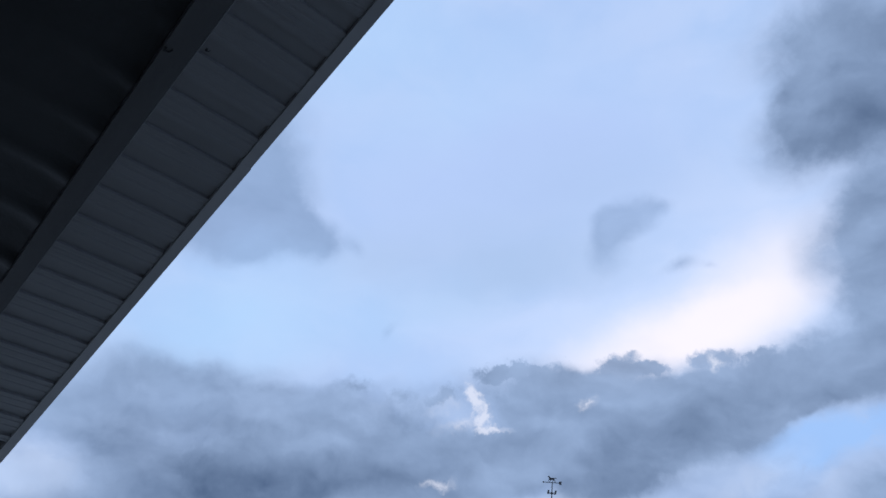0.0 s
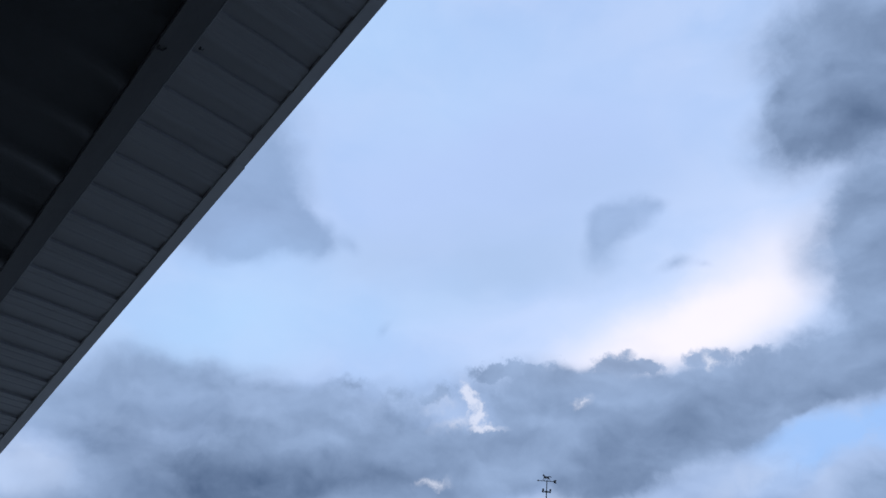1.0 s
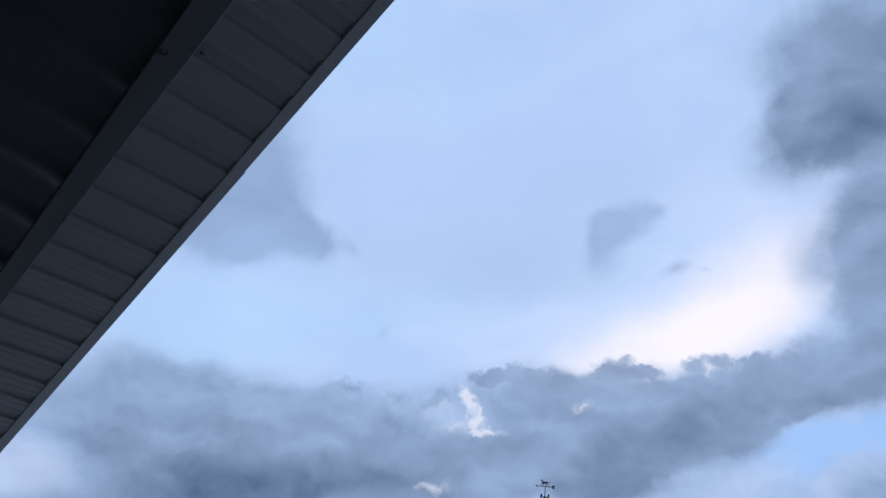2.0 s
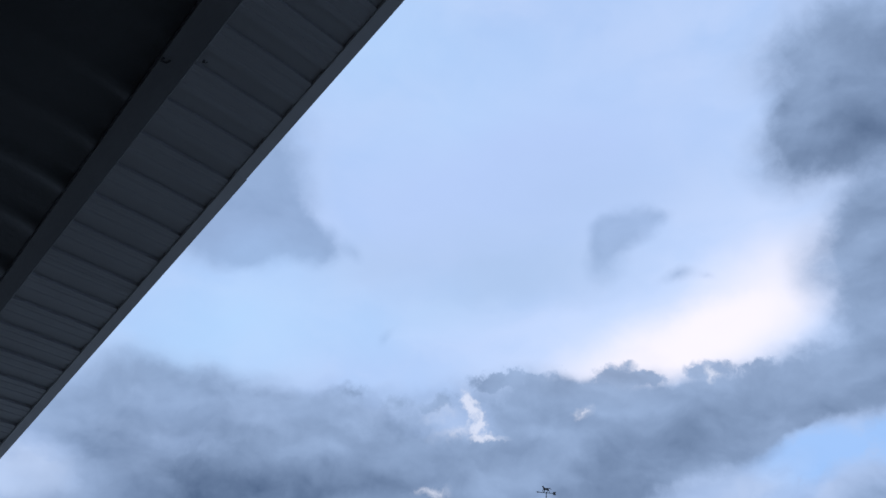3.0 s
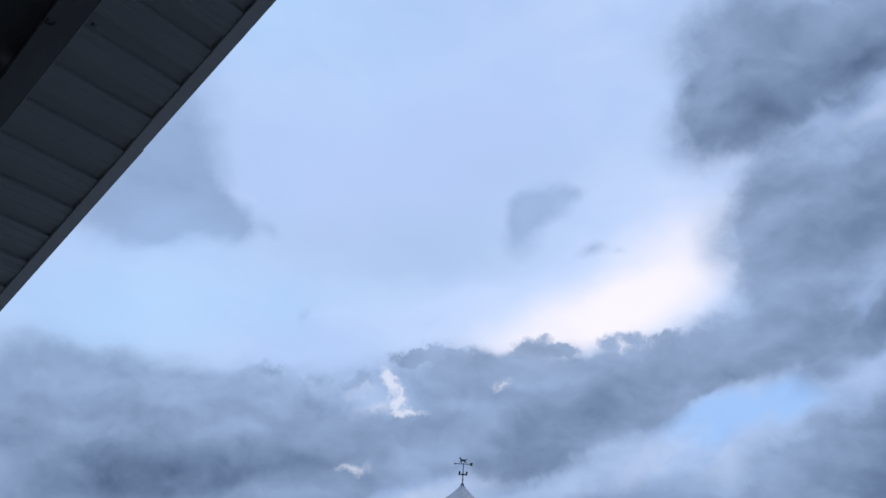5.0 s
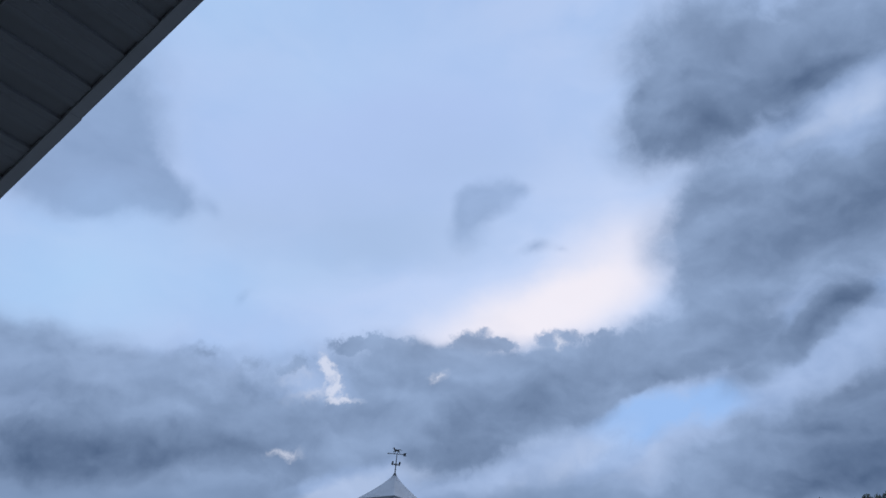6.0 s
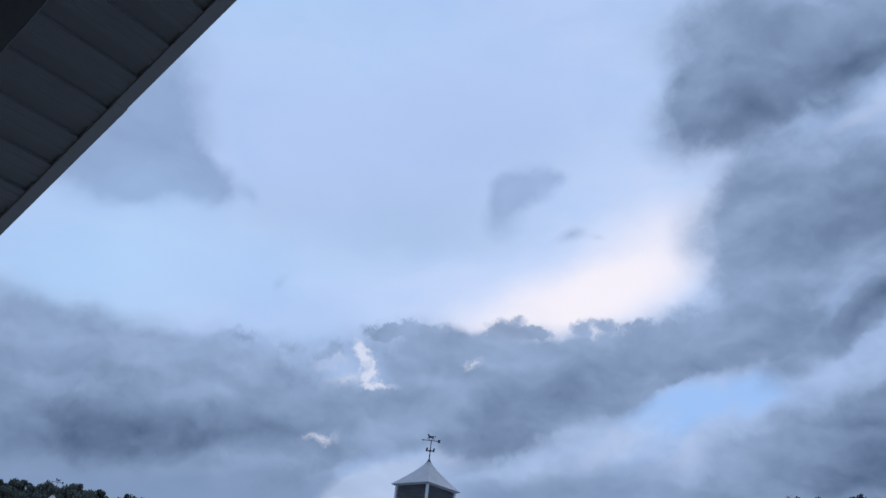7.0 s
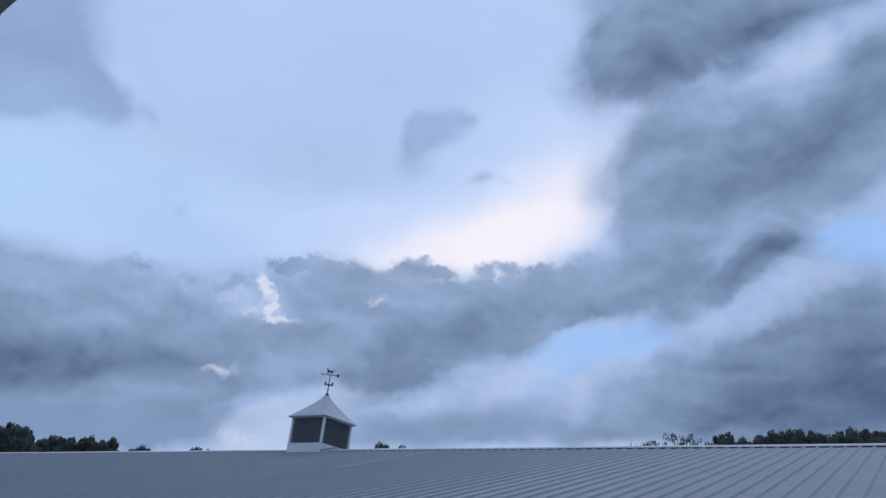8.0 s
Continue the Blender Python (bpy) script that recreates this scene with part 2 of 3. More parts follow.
# how far a billow turns towards the light above and behind it
relief = n.math("SUBTRACT", n.noise(flat, 12.0, 3.5, 0.45, 0.2), n.noise(n.vec("ADD", flat, (-0.006, 0.006, 0.026)), 12.0, 3.5, 0.45, 0.2))


def cloud_mask(rows, vector, edge, ragged, grainy=0.0, level=0.5):
    """Where there is cloud: patches whose rims are torn by the turbulence."""
    torn = n.math("MULTIPLY_ADD", n.math("SUBTRACT", billow, 0.5), ragged, 1.0)
    if grainy:
        torn = n.math("MULTIPLY_ADD", n.math("SUBTRACT", grain, 0.5), grainy, torn)
    return n.ramp(n.math("MULTIPLY", patches(n, vector, rows), torn), level - edge, level + edge)


clear = n.add("ShaderNodeTexSky")
clear.sky_type, clear.sun_disc = "NISHITA", False
clear.sun_elevation, clear.sun_rotation = radians(SUN_EL), radians(-SUN_AZ)
clear_sky = n.vec("SCALE", clear.outputs[0], scale=0.07)
veil = n.mix(n.ramp(lumps, 0.3, 0.7), srgb(175, 203, 247), srgb(190, 212, 251))
sky = n.mix(0.9, clear_sky, veil)
sky = n.mix(n.math("MULTIPLY", patches(n, soft, PALE_BLUE), 0.48, clamp=True), sky, srgb(176, 215, 252))
sky = n.mix(n.math("MULTIPLY", patches(n, soft, VEIL_LILAC), 0.6, clamp=True), sky, srgb(178, 200, 242))
sky = n.mix(n.math("MULTIPLY", patches(n, soft, SHADED), 0.45, clamp=True), sky, srgb(168, 191, 226))
glow = n.math("MULTIPLY_ADD", n.math("SUBTRACT", billow, 0.5), 0.25, patches(n, soft, GLOW, 0.95, 2.4))
sky = n.mix(n.math("MULTIPLY", n.ramp(glow, 0.0, 2.5), 0.94), sky, srgb(255, 247, 252))
# a thin grey sheet behind the clouds
sheet = n.ramp(n.math("MULTIPLY_ADD", n.math("SUBTRACT", lumps, 0.5), 1.1, patches(n, soft, SHEET)), 0.1, 1.15)
grey = n.mix(n.ramp(n.math("MULTIPLY_ADD", relief, 0.8, lumps), 0.3, 0.7), srgb(138, 162, 202), srgb(166, 188, 226))
sky = n.mix(n.math("MULTIPLY", sheet, 0.85), sky, grey)
sky = n.mix(n.math("MULTIPLY", cloud_mask(HAZE, soft, 0.5, 1.2), 0.9), sky, srgb(118, 140, 173))
# cloud matter: paler where it is thin and where a billow faces the light, darker in its cores
deep_cloud = n.math("MULTIPLY", patches(n, soft, DARK, 1.1, 1.9), 0.6)
deep_cloud = n.math("DIVIDE", deep_cloud, n.math("MULTIPLY_ADD", deep_cloud, 0.65, 1.0))
core = n.math("MULTIPLY_ADD", n.math("SUBTRACT", lumps, 0.5), 0.55, deep_cloud)
core = n.math("MULTIPLY_ADD", n.math("SUBTRACT", billow, 0.5), 0.5, core)
core = n.math("MULTIPLY_ADD", n.math("SUBTRACT", grain, 0.5), 0.2, core)
core = n.math("MULTIPLY_ADD", relief, -0.85, core)
core = n.ramp(core, -0.45, 1.05, smooth=False)
matter = n.mix(core, srgb(156, 180, 217), srgb(57, 79, 112))
thin = n.math("MULTIPLY_ADD", n.math("SUBTRACT", lumps, 0.5), 0.9, 0.52)
sky = n.mix(n.math("MULTIPLY", cloud_mask(WISPS, soft, 0.75, 1.2, 0.5, 0.72), thin, clamp=True), sky, srgb(108, 134, 172))
sky = n.mix(n.math("MULTIPLY", cloud_mask(GAPS, soft, 0.75, 2.8, 1.6), 0.8), sky, srgb(153, 194, 249))
sky = n.mix(n.math("MULTIPLY", cloud_mask(FRINGE, soft, 0.75, 1.8, 1.3, 0.72), 0.5), sky, srgb(196, 211, 239))
sky = n.mix(n.math("MULTIPLY", cloud_mask(LOW, soft, 0.6, 1.5, 0.6), 0.93), sky, matter)
sky = n.mix(n.math("MULTIPLY", cloud_mask(RIGHT, soft, 0.6, 1.5, 0.5, 0.55), 0.95), sky, matter)
sky = n.mix(n.math("MULTIPLY", cloud_mask(BANK_SOFT, soft, 0.85, 1.1, 0.3, 0.65), 0.85), sky, matter)
bank = n.math("MAXIMUM", cloud_mask(BANK, soft, 0.58, 1.6, 1.0), n.math("MULTIPLY", cloud_mask(BANK_TOPS, crisp, 0.4, 1.0, 1.8, 0.5), 0.97))
sky = n.mix(n.math("MULTIPLY", bank, 0.95), sky, matter)
sky = n.mix(n.math("MULTIPLY", cloud_mask(SILVER, crisp, 0.7, 1.8, 3.0, 0.75), 0.7), sky, srgb(226, 230, 246))
# under the horizon: dull ground light
split = n.add("ShaderNodeSeparateXYZ")
n.link(heading, split.inputs[0])
sky = n.mix(n.ramp(split.outputs["Z"], 0.02, -0.06), sky, srgb(88, 98, 110))
back = n.add("ShaderNodeBackground")
n.link(sky, back.inputs["Color"])
back.inputs["Strength"].default_value = 1.0
n.link(back.outputs[0], n.add("ShaderNodeOutputWorld").inputs["Surface"])

lamp = bpy.data.lights.new("sun", "SUN")
lamp.energy, lamp.angle, lamp.color = 0.3, radians(55), (1.0, 0.93, 0.88)
new("sun", lamp).matrix_world = look(sky_dir(SUN_AZ, SUN_EL) * 100, (0, 0, 0))

# ---- materials ----


def surface(name, light, dark, rough, scale=3.0, metal=0.0, bump=0.15, size=0.01, wear=None, vary=0.0, stretch=(1, 1, 1)):
    """A surface with stains at a coarse scale, grain at a fine one, and a fine relief."""
    material = bpy.data.materials.new(name)
    material.use_nodes = True
    n = Nodes(material.node_tree)
    place = n.add("ShaderNodeNewGeometry").outputs["Position"]
    place = n.vec("MULTIPLY", place, stretch)
    stains = n.noise(place, scale, 5.0, 0.6, 0.3)
    fine = n.noise(place, scale * 14, 4.0, 0.6)
    colour = n.mix(n.ramp(stains, 0.3, 0.72), light + (1,), dark + (1,))
    colour = n.mix(0.35, colour, n.mix(fine, light + (1,), dark + (1,)))
    if wear:
        colour = n.mix(n.ramp(n.noise(place, scale * 3.7, 8.0, 0.7), 0.6, 0.74), colour, wear + (1,))
    if vary:
        info = n.add("ShaderNodeObjectInfo").outputs["Random"]
        shade = n.add("ShaderNodeHueSaturation")
        n.link(colour, shade.inputs["Color"])
        n.link(n.ramp(info, 0, 1, 1 - vary, 1 + vary, False), shade.inputs["Value"])
        colour = shade.outputs[0]
    shader = n.add("ShaderNodeBsdfPrincipled")
    n.link(colour, shader.inputs["Base Color"])
    n.link(n.ramp(fine, 0.2, 0.8, max(rough - 0.08, 0.05), min(rough + 0.08, 1), False), shader.inputs["Roughness"])
    shader.inputs["Metallic"].default_value = metal
    n.link(n.bump(n.math("ADD", fine, stains), bump, size), shader.inputs["Normal"])
    n.link(shader.outputs[0], n.add("ShaderNodeOutputMaterial").inputs["Surface"])
    return material


ROOF_PAINT = surface("galvanised_white_roof", (0.198, 0.216, 0.236), (0.172, 0.188, 0.205), 0.52, 0.5, vary=0.03, wear=(0.165, 0.178, 0.192))
SOFFIT_PAINT = surface("grey_steel_soffit", (0.255, 0.26, 0.267), (0.22, 0.225, 0.232), 0.36, 1.3, vary=0.04, wear=(0.2, 0.2, 0.2))
TRIM_PAINT = surface("white_trim_steel", (0.64, 0.64, 0.63), (0.55, 0.55, 0.54), 0.45, 2.0)
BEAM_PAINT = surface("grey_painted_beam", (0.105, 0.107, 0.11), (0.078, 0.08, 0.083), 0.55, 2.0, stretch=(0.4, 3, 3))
DULL_STEEL = surface("bare_roof_steel", (0.13, 0.13, 0.14), (0.08, 0.08, 0.085), 0.5, 1.5)
WALL_PAINT = surface("barn_wall_steel", (0.36, 0.36, 0.35), (0.28, 0.28, 0.27), 0.6, 0.8)
CUPOLA_WHITE = surface("white_cupola_vinyl", (0.6, 0.61, 0.62), (0.5, 0.51, 0.52), 0.5, 2.5, wear=(0.4, 0.4, 0.39))
CAP_METAL = surface("pale_cap_metal", (0.46, 0.465, 0.47), (0.34, 0.345, 0.35), 0.45, 2.2, wear=(0.22, 0.2, 0.18))
LOUVRE_PAINT = surface("dark_louvre", (0.15, 0.154, 0.165), (0.115, 0.118, 0.128), 0.6, 4.0)
IRON = surface("black_iron", (0.03, 0.03, 0.032), (0.02, 0.02, 0.02), 0.5, 8.0)
# the blanket's colour holds the shade under the roof
BLANKET = surface("shade_dark_blanket", (0.045, 0.05, 0.054), (0.033, 0.037, 0.04), 0.38, 2.2, bump=0.2)
RAKE_PAINT = surface("pale_grey_rake_steel", (0.42, 0.425, 0.43), (0.35, 0.355, 0.36), 0.4, 2.0)
CLOSURE = surface("dark_closure_and_shade", (0.03, 0.03, 0.03), (0.02, 0.02, 0.02), 0.9, 6.0)
# unseen floor, kept dark so that little light bounces inside the shed
DARK_FLOOR = surface("dark_unseen_floor", (0.1, 0.09, 0.075), (0.06, 0.055, 0.045), 0.85, 0.9, bump=0.3)
# unseen ground, its colour raised so that bounced light reaches the soffit
GROUND = surface("pale_bounce_ground", (0.4, 0.39, 0.37), (0.27, 0.265, 0.24), 0.95, 0.15, bump=0.5, size=0.03)
BARK = surface("bark", (0.1, 0.08, 0.06), (0.05, 0.04, 0.03), 0.9, 3.0, bump=0.6, size=0.03)


def leaf_material():
    material = bpy.data.materials.new("foliage")
    material.use_nodes = True
    n = Nodes(material.node_tree)
    island = n.add("ShaderNodeNewGeometry").outputs["Random Per Island"]
    place = n.add("ShaderNodeNewGeometry").outputs["Position"]
    colour = n.mix(island, (0.085, 0.1, 0.085, 1), (0.115, 0.13, 0.11, 1))
    colour = n.mix(n.ramp(n.noise(place, 0.5, 3.0), 0.35, 0.7), colour, (0.095, 0.11, 0.095, 1))
    shader = n.add("ShaderNodeBsdfPrincipled")
    n.link(colour, shader.inputs["Base Color"])
    shader.inputs["Roughness"].default_value = 0.75
    shader.inputs["Specular IOR Level"].default_value = 0.5
    # thin leaves let some of the sky's light through
    through_light = n.add("ShaderNodeBsdfTranslucent")
    n.link(n.mix(0.5, colour, (0.24, 0.27, 0.22, 1)), through_light.inputs["Color"])
    both = n.add("ShaderNodeMixShader")
    both.inputs[0].default_value = 0.55
    n.link(shader.outputs[0], both.inputs[1])
    n.link(through_light.outputs[0], both.inputs[2])
    n.link(both.outputs[0], n.add("ShaderNodeOutputMaterial").inputs["Surface"])
    return material


LEAVES = leaf_material()

# ---- mesh helpers ----


def mesh_from(name, bm, material):
    data = bpy.data.meshes.new(name)
    bmesh.ops.recalc_face_normals(bm, faces=bm.faces)
    bm.to_mesh(data)
    bm.free()
    data.materials.append(material)
    return data


def part(name, bm, material, parent=None, label="", smooth=False):
    data = bm if isinstance(bm, bpy.types.Mesh) else mesh_from(name, bm, material)
    if smooth:
        for face in data.polygons:
            face.use_smooth = True
    ob = new(name, data)
    ob.parent = parent
    return tagged(ob, label)


def thing(name, place, label, category, group="", kind=""):
    ob = new(name)
    ob.matrix_world = place
    ob.empty_display_size = 0.2
    return tagged(ob, label, category, group, kind)


def box(x0, y0, z0, x1, y1, z1, bevel=0.0, bm=None):
    bm = bm or bmesh.new()
    made = bmesh.ops.create_cube(bm, size=1.0)["verts"]
    for v in made:
        v.co = Vector(((x0 + x1) / 2 + v.co.x * (x1 - x0), (y0 + y1) / 2 + v.co.y * (y1 - y0), (z0 + z1) / 2 + v.co.z * (z1 - z0)))
    if bevel:
        edges = list({e for v in made for e in v.link_edges})
        bmesh.ops.bevel(bm, geom=edges, offset=bevel, segments=2, affect="EDGES", profile=0.7)
    return bm


def prism(outline, y0, y1, bm=None):
    """A closed outline in x and z, drawn out from y0 to y1."""
    bm = bm or bmesh.new()
    a = [bm.verts.new((x, y0, z)) for x, z in outline]
    b = [bm.verts.new((x, y1, z)) for x, z in outline]
    bm.faces.new(a)
    bm.faces.new(b[::-1])
    for i in range(len(a)):
        j = (i + 1) % len(a)
        bm.faces.new((a[j], a[i], b[i], b[j]))
    return bm


def tube(points, radii, sides=8, bm=None):
    """A round bar through points, closed at both ends."""
    bm = bm or bmesh.new()
    rings = []
    points = [Vector(p) for p in points]
    for i, p in enumerate(points):
        way = (points[min(i + 1, len(points) - 1)] - points[max(i - 1, 0)]).normalized()
        side = way.orthogonal().normalized()
        other = way.cross(side)
        r = radii[i] if isinstance(radii, (list, tuple)) else radii
        rings.append([bm.verts.new(p + (side * math.cos(k) + other * math.sin(k)) * r) for k in [2 * math.pi * j / sides for j in range(sides)]])
    for a, b in zip(rings, rings[1:]):
        for j in range(sides):
            bm.faces.new((a[j], a[(j + 1) % sides], b[(j + 1) % sides], b[j]))
    bm.faces.new(rings[0][::-1])
    bm.faces.new(rings[-1])
    return bm


def rib_profile(width=0.9144, pitch=0.2286, tall=0.021, top=0.026, foot=0.07, minor=0.002, lap=0.0):
    """The section of a ribbed steel panel, from x = 0 to width: major ribs with two low stiffeners between."""
    points = [(0.0, 0.0)]
    count = round(width / pitch)
    for k in range(count):
        c = (k + 0.5) * pitch
        if k == 0:
            m = pitch * 0.14
            points += [(m - 0.012, 0), (m - 0.005, minor), (m + 0.005, minor), (m + 0.012, 0)]
        points += [(c - foot / 2, 0), (c - top / 2, tall), (c + top / 2, tall), (c + foot / 2, 0)]
        for q in (0.36, 0.64) if k < count - 1 else (0.36,):
            m = c + pitch * q
            points += [(m - 0.012, 0), (m - 0.005, minor), (m + 0.005, minor), (m + 0.012, 0)]
    if lap:
        points += [(width - 0.003, 0.0), (width, -0.0014), (width + lap, -0.0014)]
    else:
        points.append((width, 0.0))
    return points


def panel_mesh(name, length, material, thick=0.0012, sign=1, **section):
    """A ribbed sheet: its section along x, drawn out along y from 0 to length; sign -1 turns the ribs down."""
    line = rib_profile(**section)
    outline = [(x, sign * z) for x, z in line] + [(x, sign * z - thick) for x, z in reversed(line)]
    bm = bmesh.new()
    a = [bm.verts.new((x, 0, z)) for x, z in outline]
    b = [bm.verts.new((x, length, z)) for x, z in outline]
    m, total = len(line), len(outline)
    for i in range(total):
        j = (i + 1) % total
        bm.faces.new((a[i], a[j], b[j], b[i]))
    for i in range(m - 1):
        for ring in (a, b):
            bm.faces.new((ring[i], ring[i + 1], ring[total - 2 - i], ring[total - 1 - i]))
    return mesh_from(name, bm, material)

# ---- ground ----
bm = bmesh.new()
bmesh.ops.create_grid(bm, x_segments=80, y_segments=80, size=3000)
for v in bm.verts:
    far = max(0.0, math.hypot(v.co.x, v.co.y) - 200)
    v.co.z = noise.noise(v.co * 0.004) * min(far * 0.01, 6.0)
ground = part("ground", bm, GROUND)
tagged(ground, "flat unseen yard, made pale to bounce light upwards", "ground", kind="structure")

# ---- the long barn ----
BARN_X0, BARN_X1 = -46.0, 14.0
RIDGE_Y, RIDGE_Z = 15.5, EYE + 3.07
ROOF_TILT = radians(14.8)
HALF = 10.0
EAVE_Z = RIDGE_Z - HALF * math.tan(ROOF_TILT)
SLOPE_LENGTH = HALF / math.cos(ROOF_TILT)

barn = thing("barn", pose((BARN_X0 + BARN_X1) / 2, RIDGE_Y, 0), "long low barn with a pale ribbed steel roof", "barn")
BARN_MID = (BARN_X0 + BARN_X1) / 2
LONG = BARN_X1 - BARN_X0


def barn_part(name, bm, material, label=""):
    return part(name, bm, material, barn, label)


wall_h = EAVE_Z - 0.03
for name, y0 in (("front_wall", -HALF + 0.6), ("rear_wall", HALF - 0.75)):
    barn_part(name, box(-LONG / 2 + 0.4, y0, 0, LONG / 2 - 0.4, y0 + 0.15, wall_h + 0.1), WALL_PAINT)
w = HALF - 0.62
rise = math.tan(ROOF_TILT)
for x in (-LONG / 2 + 0.25, LONG / 2 - 0.4):
    bm = prism([(-w, 0), (w, 0), (w, RIDGE_Z - w * rise - 0.12), (0, RIDGE_Z - 0.12), (-w, RIDGE_Z - w * rise - 0.12)], 0, 0.15)
    bmesh.ops.transform(bm, matrix=Matrix.Translation((x + 0.15, 0, 0)) @ Matrix.Rotation(radians(90), 4, "Z"), verts=bm.verts)
    barn_part("gable_wall", bm, WALL_PAINT)
# purlins close the roof below the panels
deck = bmesh.new()
for s in (-1, 1):
    a = [(0, -0.07), (s * HALF * 0.995, -HALF * 0.995 * rise - 0.07), (s * HALF * 0.995, -HALF * 0.995 * rise - 0.03), (0, -0.03)]
    prism(a, -LONG / 2 + 0.02, LONG / 2 - 0.02, deck)
bmesh.ops.transform(deck, matrix=Matrix.Translation((0, 0, RIDGE_Z)) @ Matrix.Rotation(radians(90), 4, "Z"), verts=deck.verts)
barn_part("roof_deck", deck, CLOSURE, "dark closed deck under the roof panels")

# ridge cap: bent sheets that sit on the ribs, with open gaps over the flat pans
CAP_LONG = 3.0
cap_outline = []
for reach, lift in ((0.0, 0.052), (0.155, 0.052), (0.17, 0.027)):
    cap_outline.append((reach * math.cos(ROOF_TILT), lift - reach * math.sin(ROOF_TILT)))
left = [(-x, z) for x, z in reversed(cap_outline[1:])]
upper = left + cap_outline
outline = upper + [(x, z - 0.004) for x, z in reversed(upper)]
cap = mesh_from("ridge_cap", prism(outline, 0, CAP_LONG + 0.05), TRIM_PAINT)
cap.transform(Matrix.Rotation(radians(-90), 4, "Z"))
for i in range(int(LONG / CAP_LONG)):
    ob = part("ridge_cap", cap, TRIM_PAINT, barn)
    ob.location = (-LONG / 2 + i * CAP_LONG, 0, RIDGE_Z + (i % 2) * 0.003)

# added dark bars: the shade of the open pans under each edge of the cap
for s in (-1, 1):
    bm = box(-LONG / 2 + 0.05, -0.006, -0.03, LONG / 2 - 0.05, 0.006, 0.0175)
    reach = 0.15
    bmesh.ops.translate(bm, verts=bm.verts, vec=(0, s * reach * math.cos(ROOF_TILT), RIDGE_Z - reach * math.sin(ROOF_TILT)))
    barn_part("gap_shade_bar", bm, CLOSURE, "dark bar for the shade under the ridge cap")

# a pale line down the near slope, drawn as a thin tube over the ribs
a, b = Vector((-9.75, 14.6)), Vector((-8.95, 10.3))
bm = bmesh.new()
points = []
for k in range(13):
    q = a.lerp(b, k / 12)
    points.append((q.x - BARN_MID, q.y - RIDGE_Y, RIDGE_Z - (RIDGE_Y - q.y) * rise + 0.034))
tube(points, 0.007, 6, bm)
barn_part("pale_line", bm, CAP_METAL, "thin pale raised line down the roof slope")

# ---- cupolas with horse weathervanes ----


def swept_cap(half, height, rim=0.03):
    """A four-sided bell roof: its sides sweep up to a point."""
    bm = bmesh.new()
    rings = []
    steps = 9
    for i in range(steps + 1):
        u = i / steps
        z = height * u
        r = half * ((1 - u) ** 1.24) * 0.955 + 0.04
        rings.append([bm.verts.new((sx * r, sy * r, z)) for sx, sy in ((-1, -1), (1, -1), (1, 1), (-1, 1))])
    low = [bm.verts.new((sx * half, sy * half, -rim)) for sx, sy in ((-1, -1), (1, -1), (1, 1), (-1, 1))]
    for a, b in zip([low] + rings, rings):
        for j in range(4):
            bm.faces.new((a[j], a[(j + 1) % 4], b[(j + 1) % 4], b[j]))
    bm.faces.new(low[::-1])
    bm.faces.new(rings[-1])
    return bm


def flat_shape(outline, thick, bm=None):
    return prism(outline, -thick / 2, thick / 2, bm)


HORSE_BODY = [(-0.13, 0.05), (-0.1, 0.02), (-0.02, 0.015), (0.07, 0.02), (0.1, 0.05), (0.11, 0.09), (0.08, 0.115), (0.0, 0.105), (-0.08, 0.12),
              (-0.11, 0.16), (-0.135, 0.2), (-0.15, 0.205), (-0.165, 0.18), (-0.205, 0.15), (-0.2, 0.135), (-0.16, 0.145), (-0.15, 0.1)]


def horse_shape():
    """A trotting horse cut from sheet iron."""
    bm = flat_shape(HORSE_BODY, 0.012)
    for top, knee, hoof in (((-0.1, 0.04), (-0.16, -0.01), (-0.13, -0.07)), ((-0.08, 0.03), (-0.075, -0.04), (-0.1, -0.09)),
                            ((0.07, 0.04), (0.05, -0.03), (0.02, -0.08)), ((0.09, 0.05), (0.13, -0.02), (0.15, -0.08))):
        tube([(top[0], 0, top[1]), (knee[0], 0, knee[1]), (hoof[0], 0, hoof[1])], [0.022, 0.013, 0.011], 5, bm)
    tube([(0.1, 0, 0.1), (0.16, 0, 0.11), (0.22, 0, 0.06)], [0.015, 0.018, 0.006], 5, bm)
    return bm


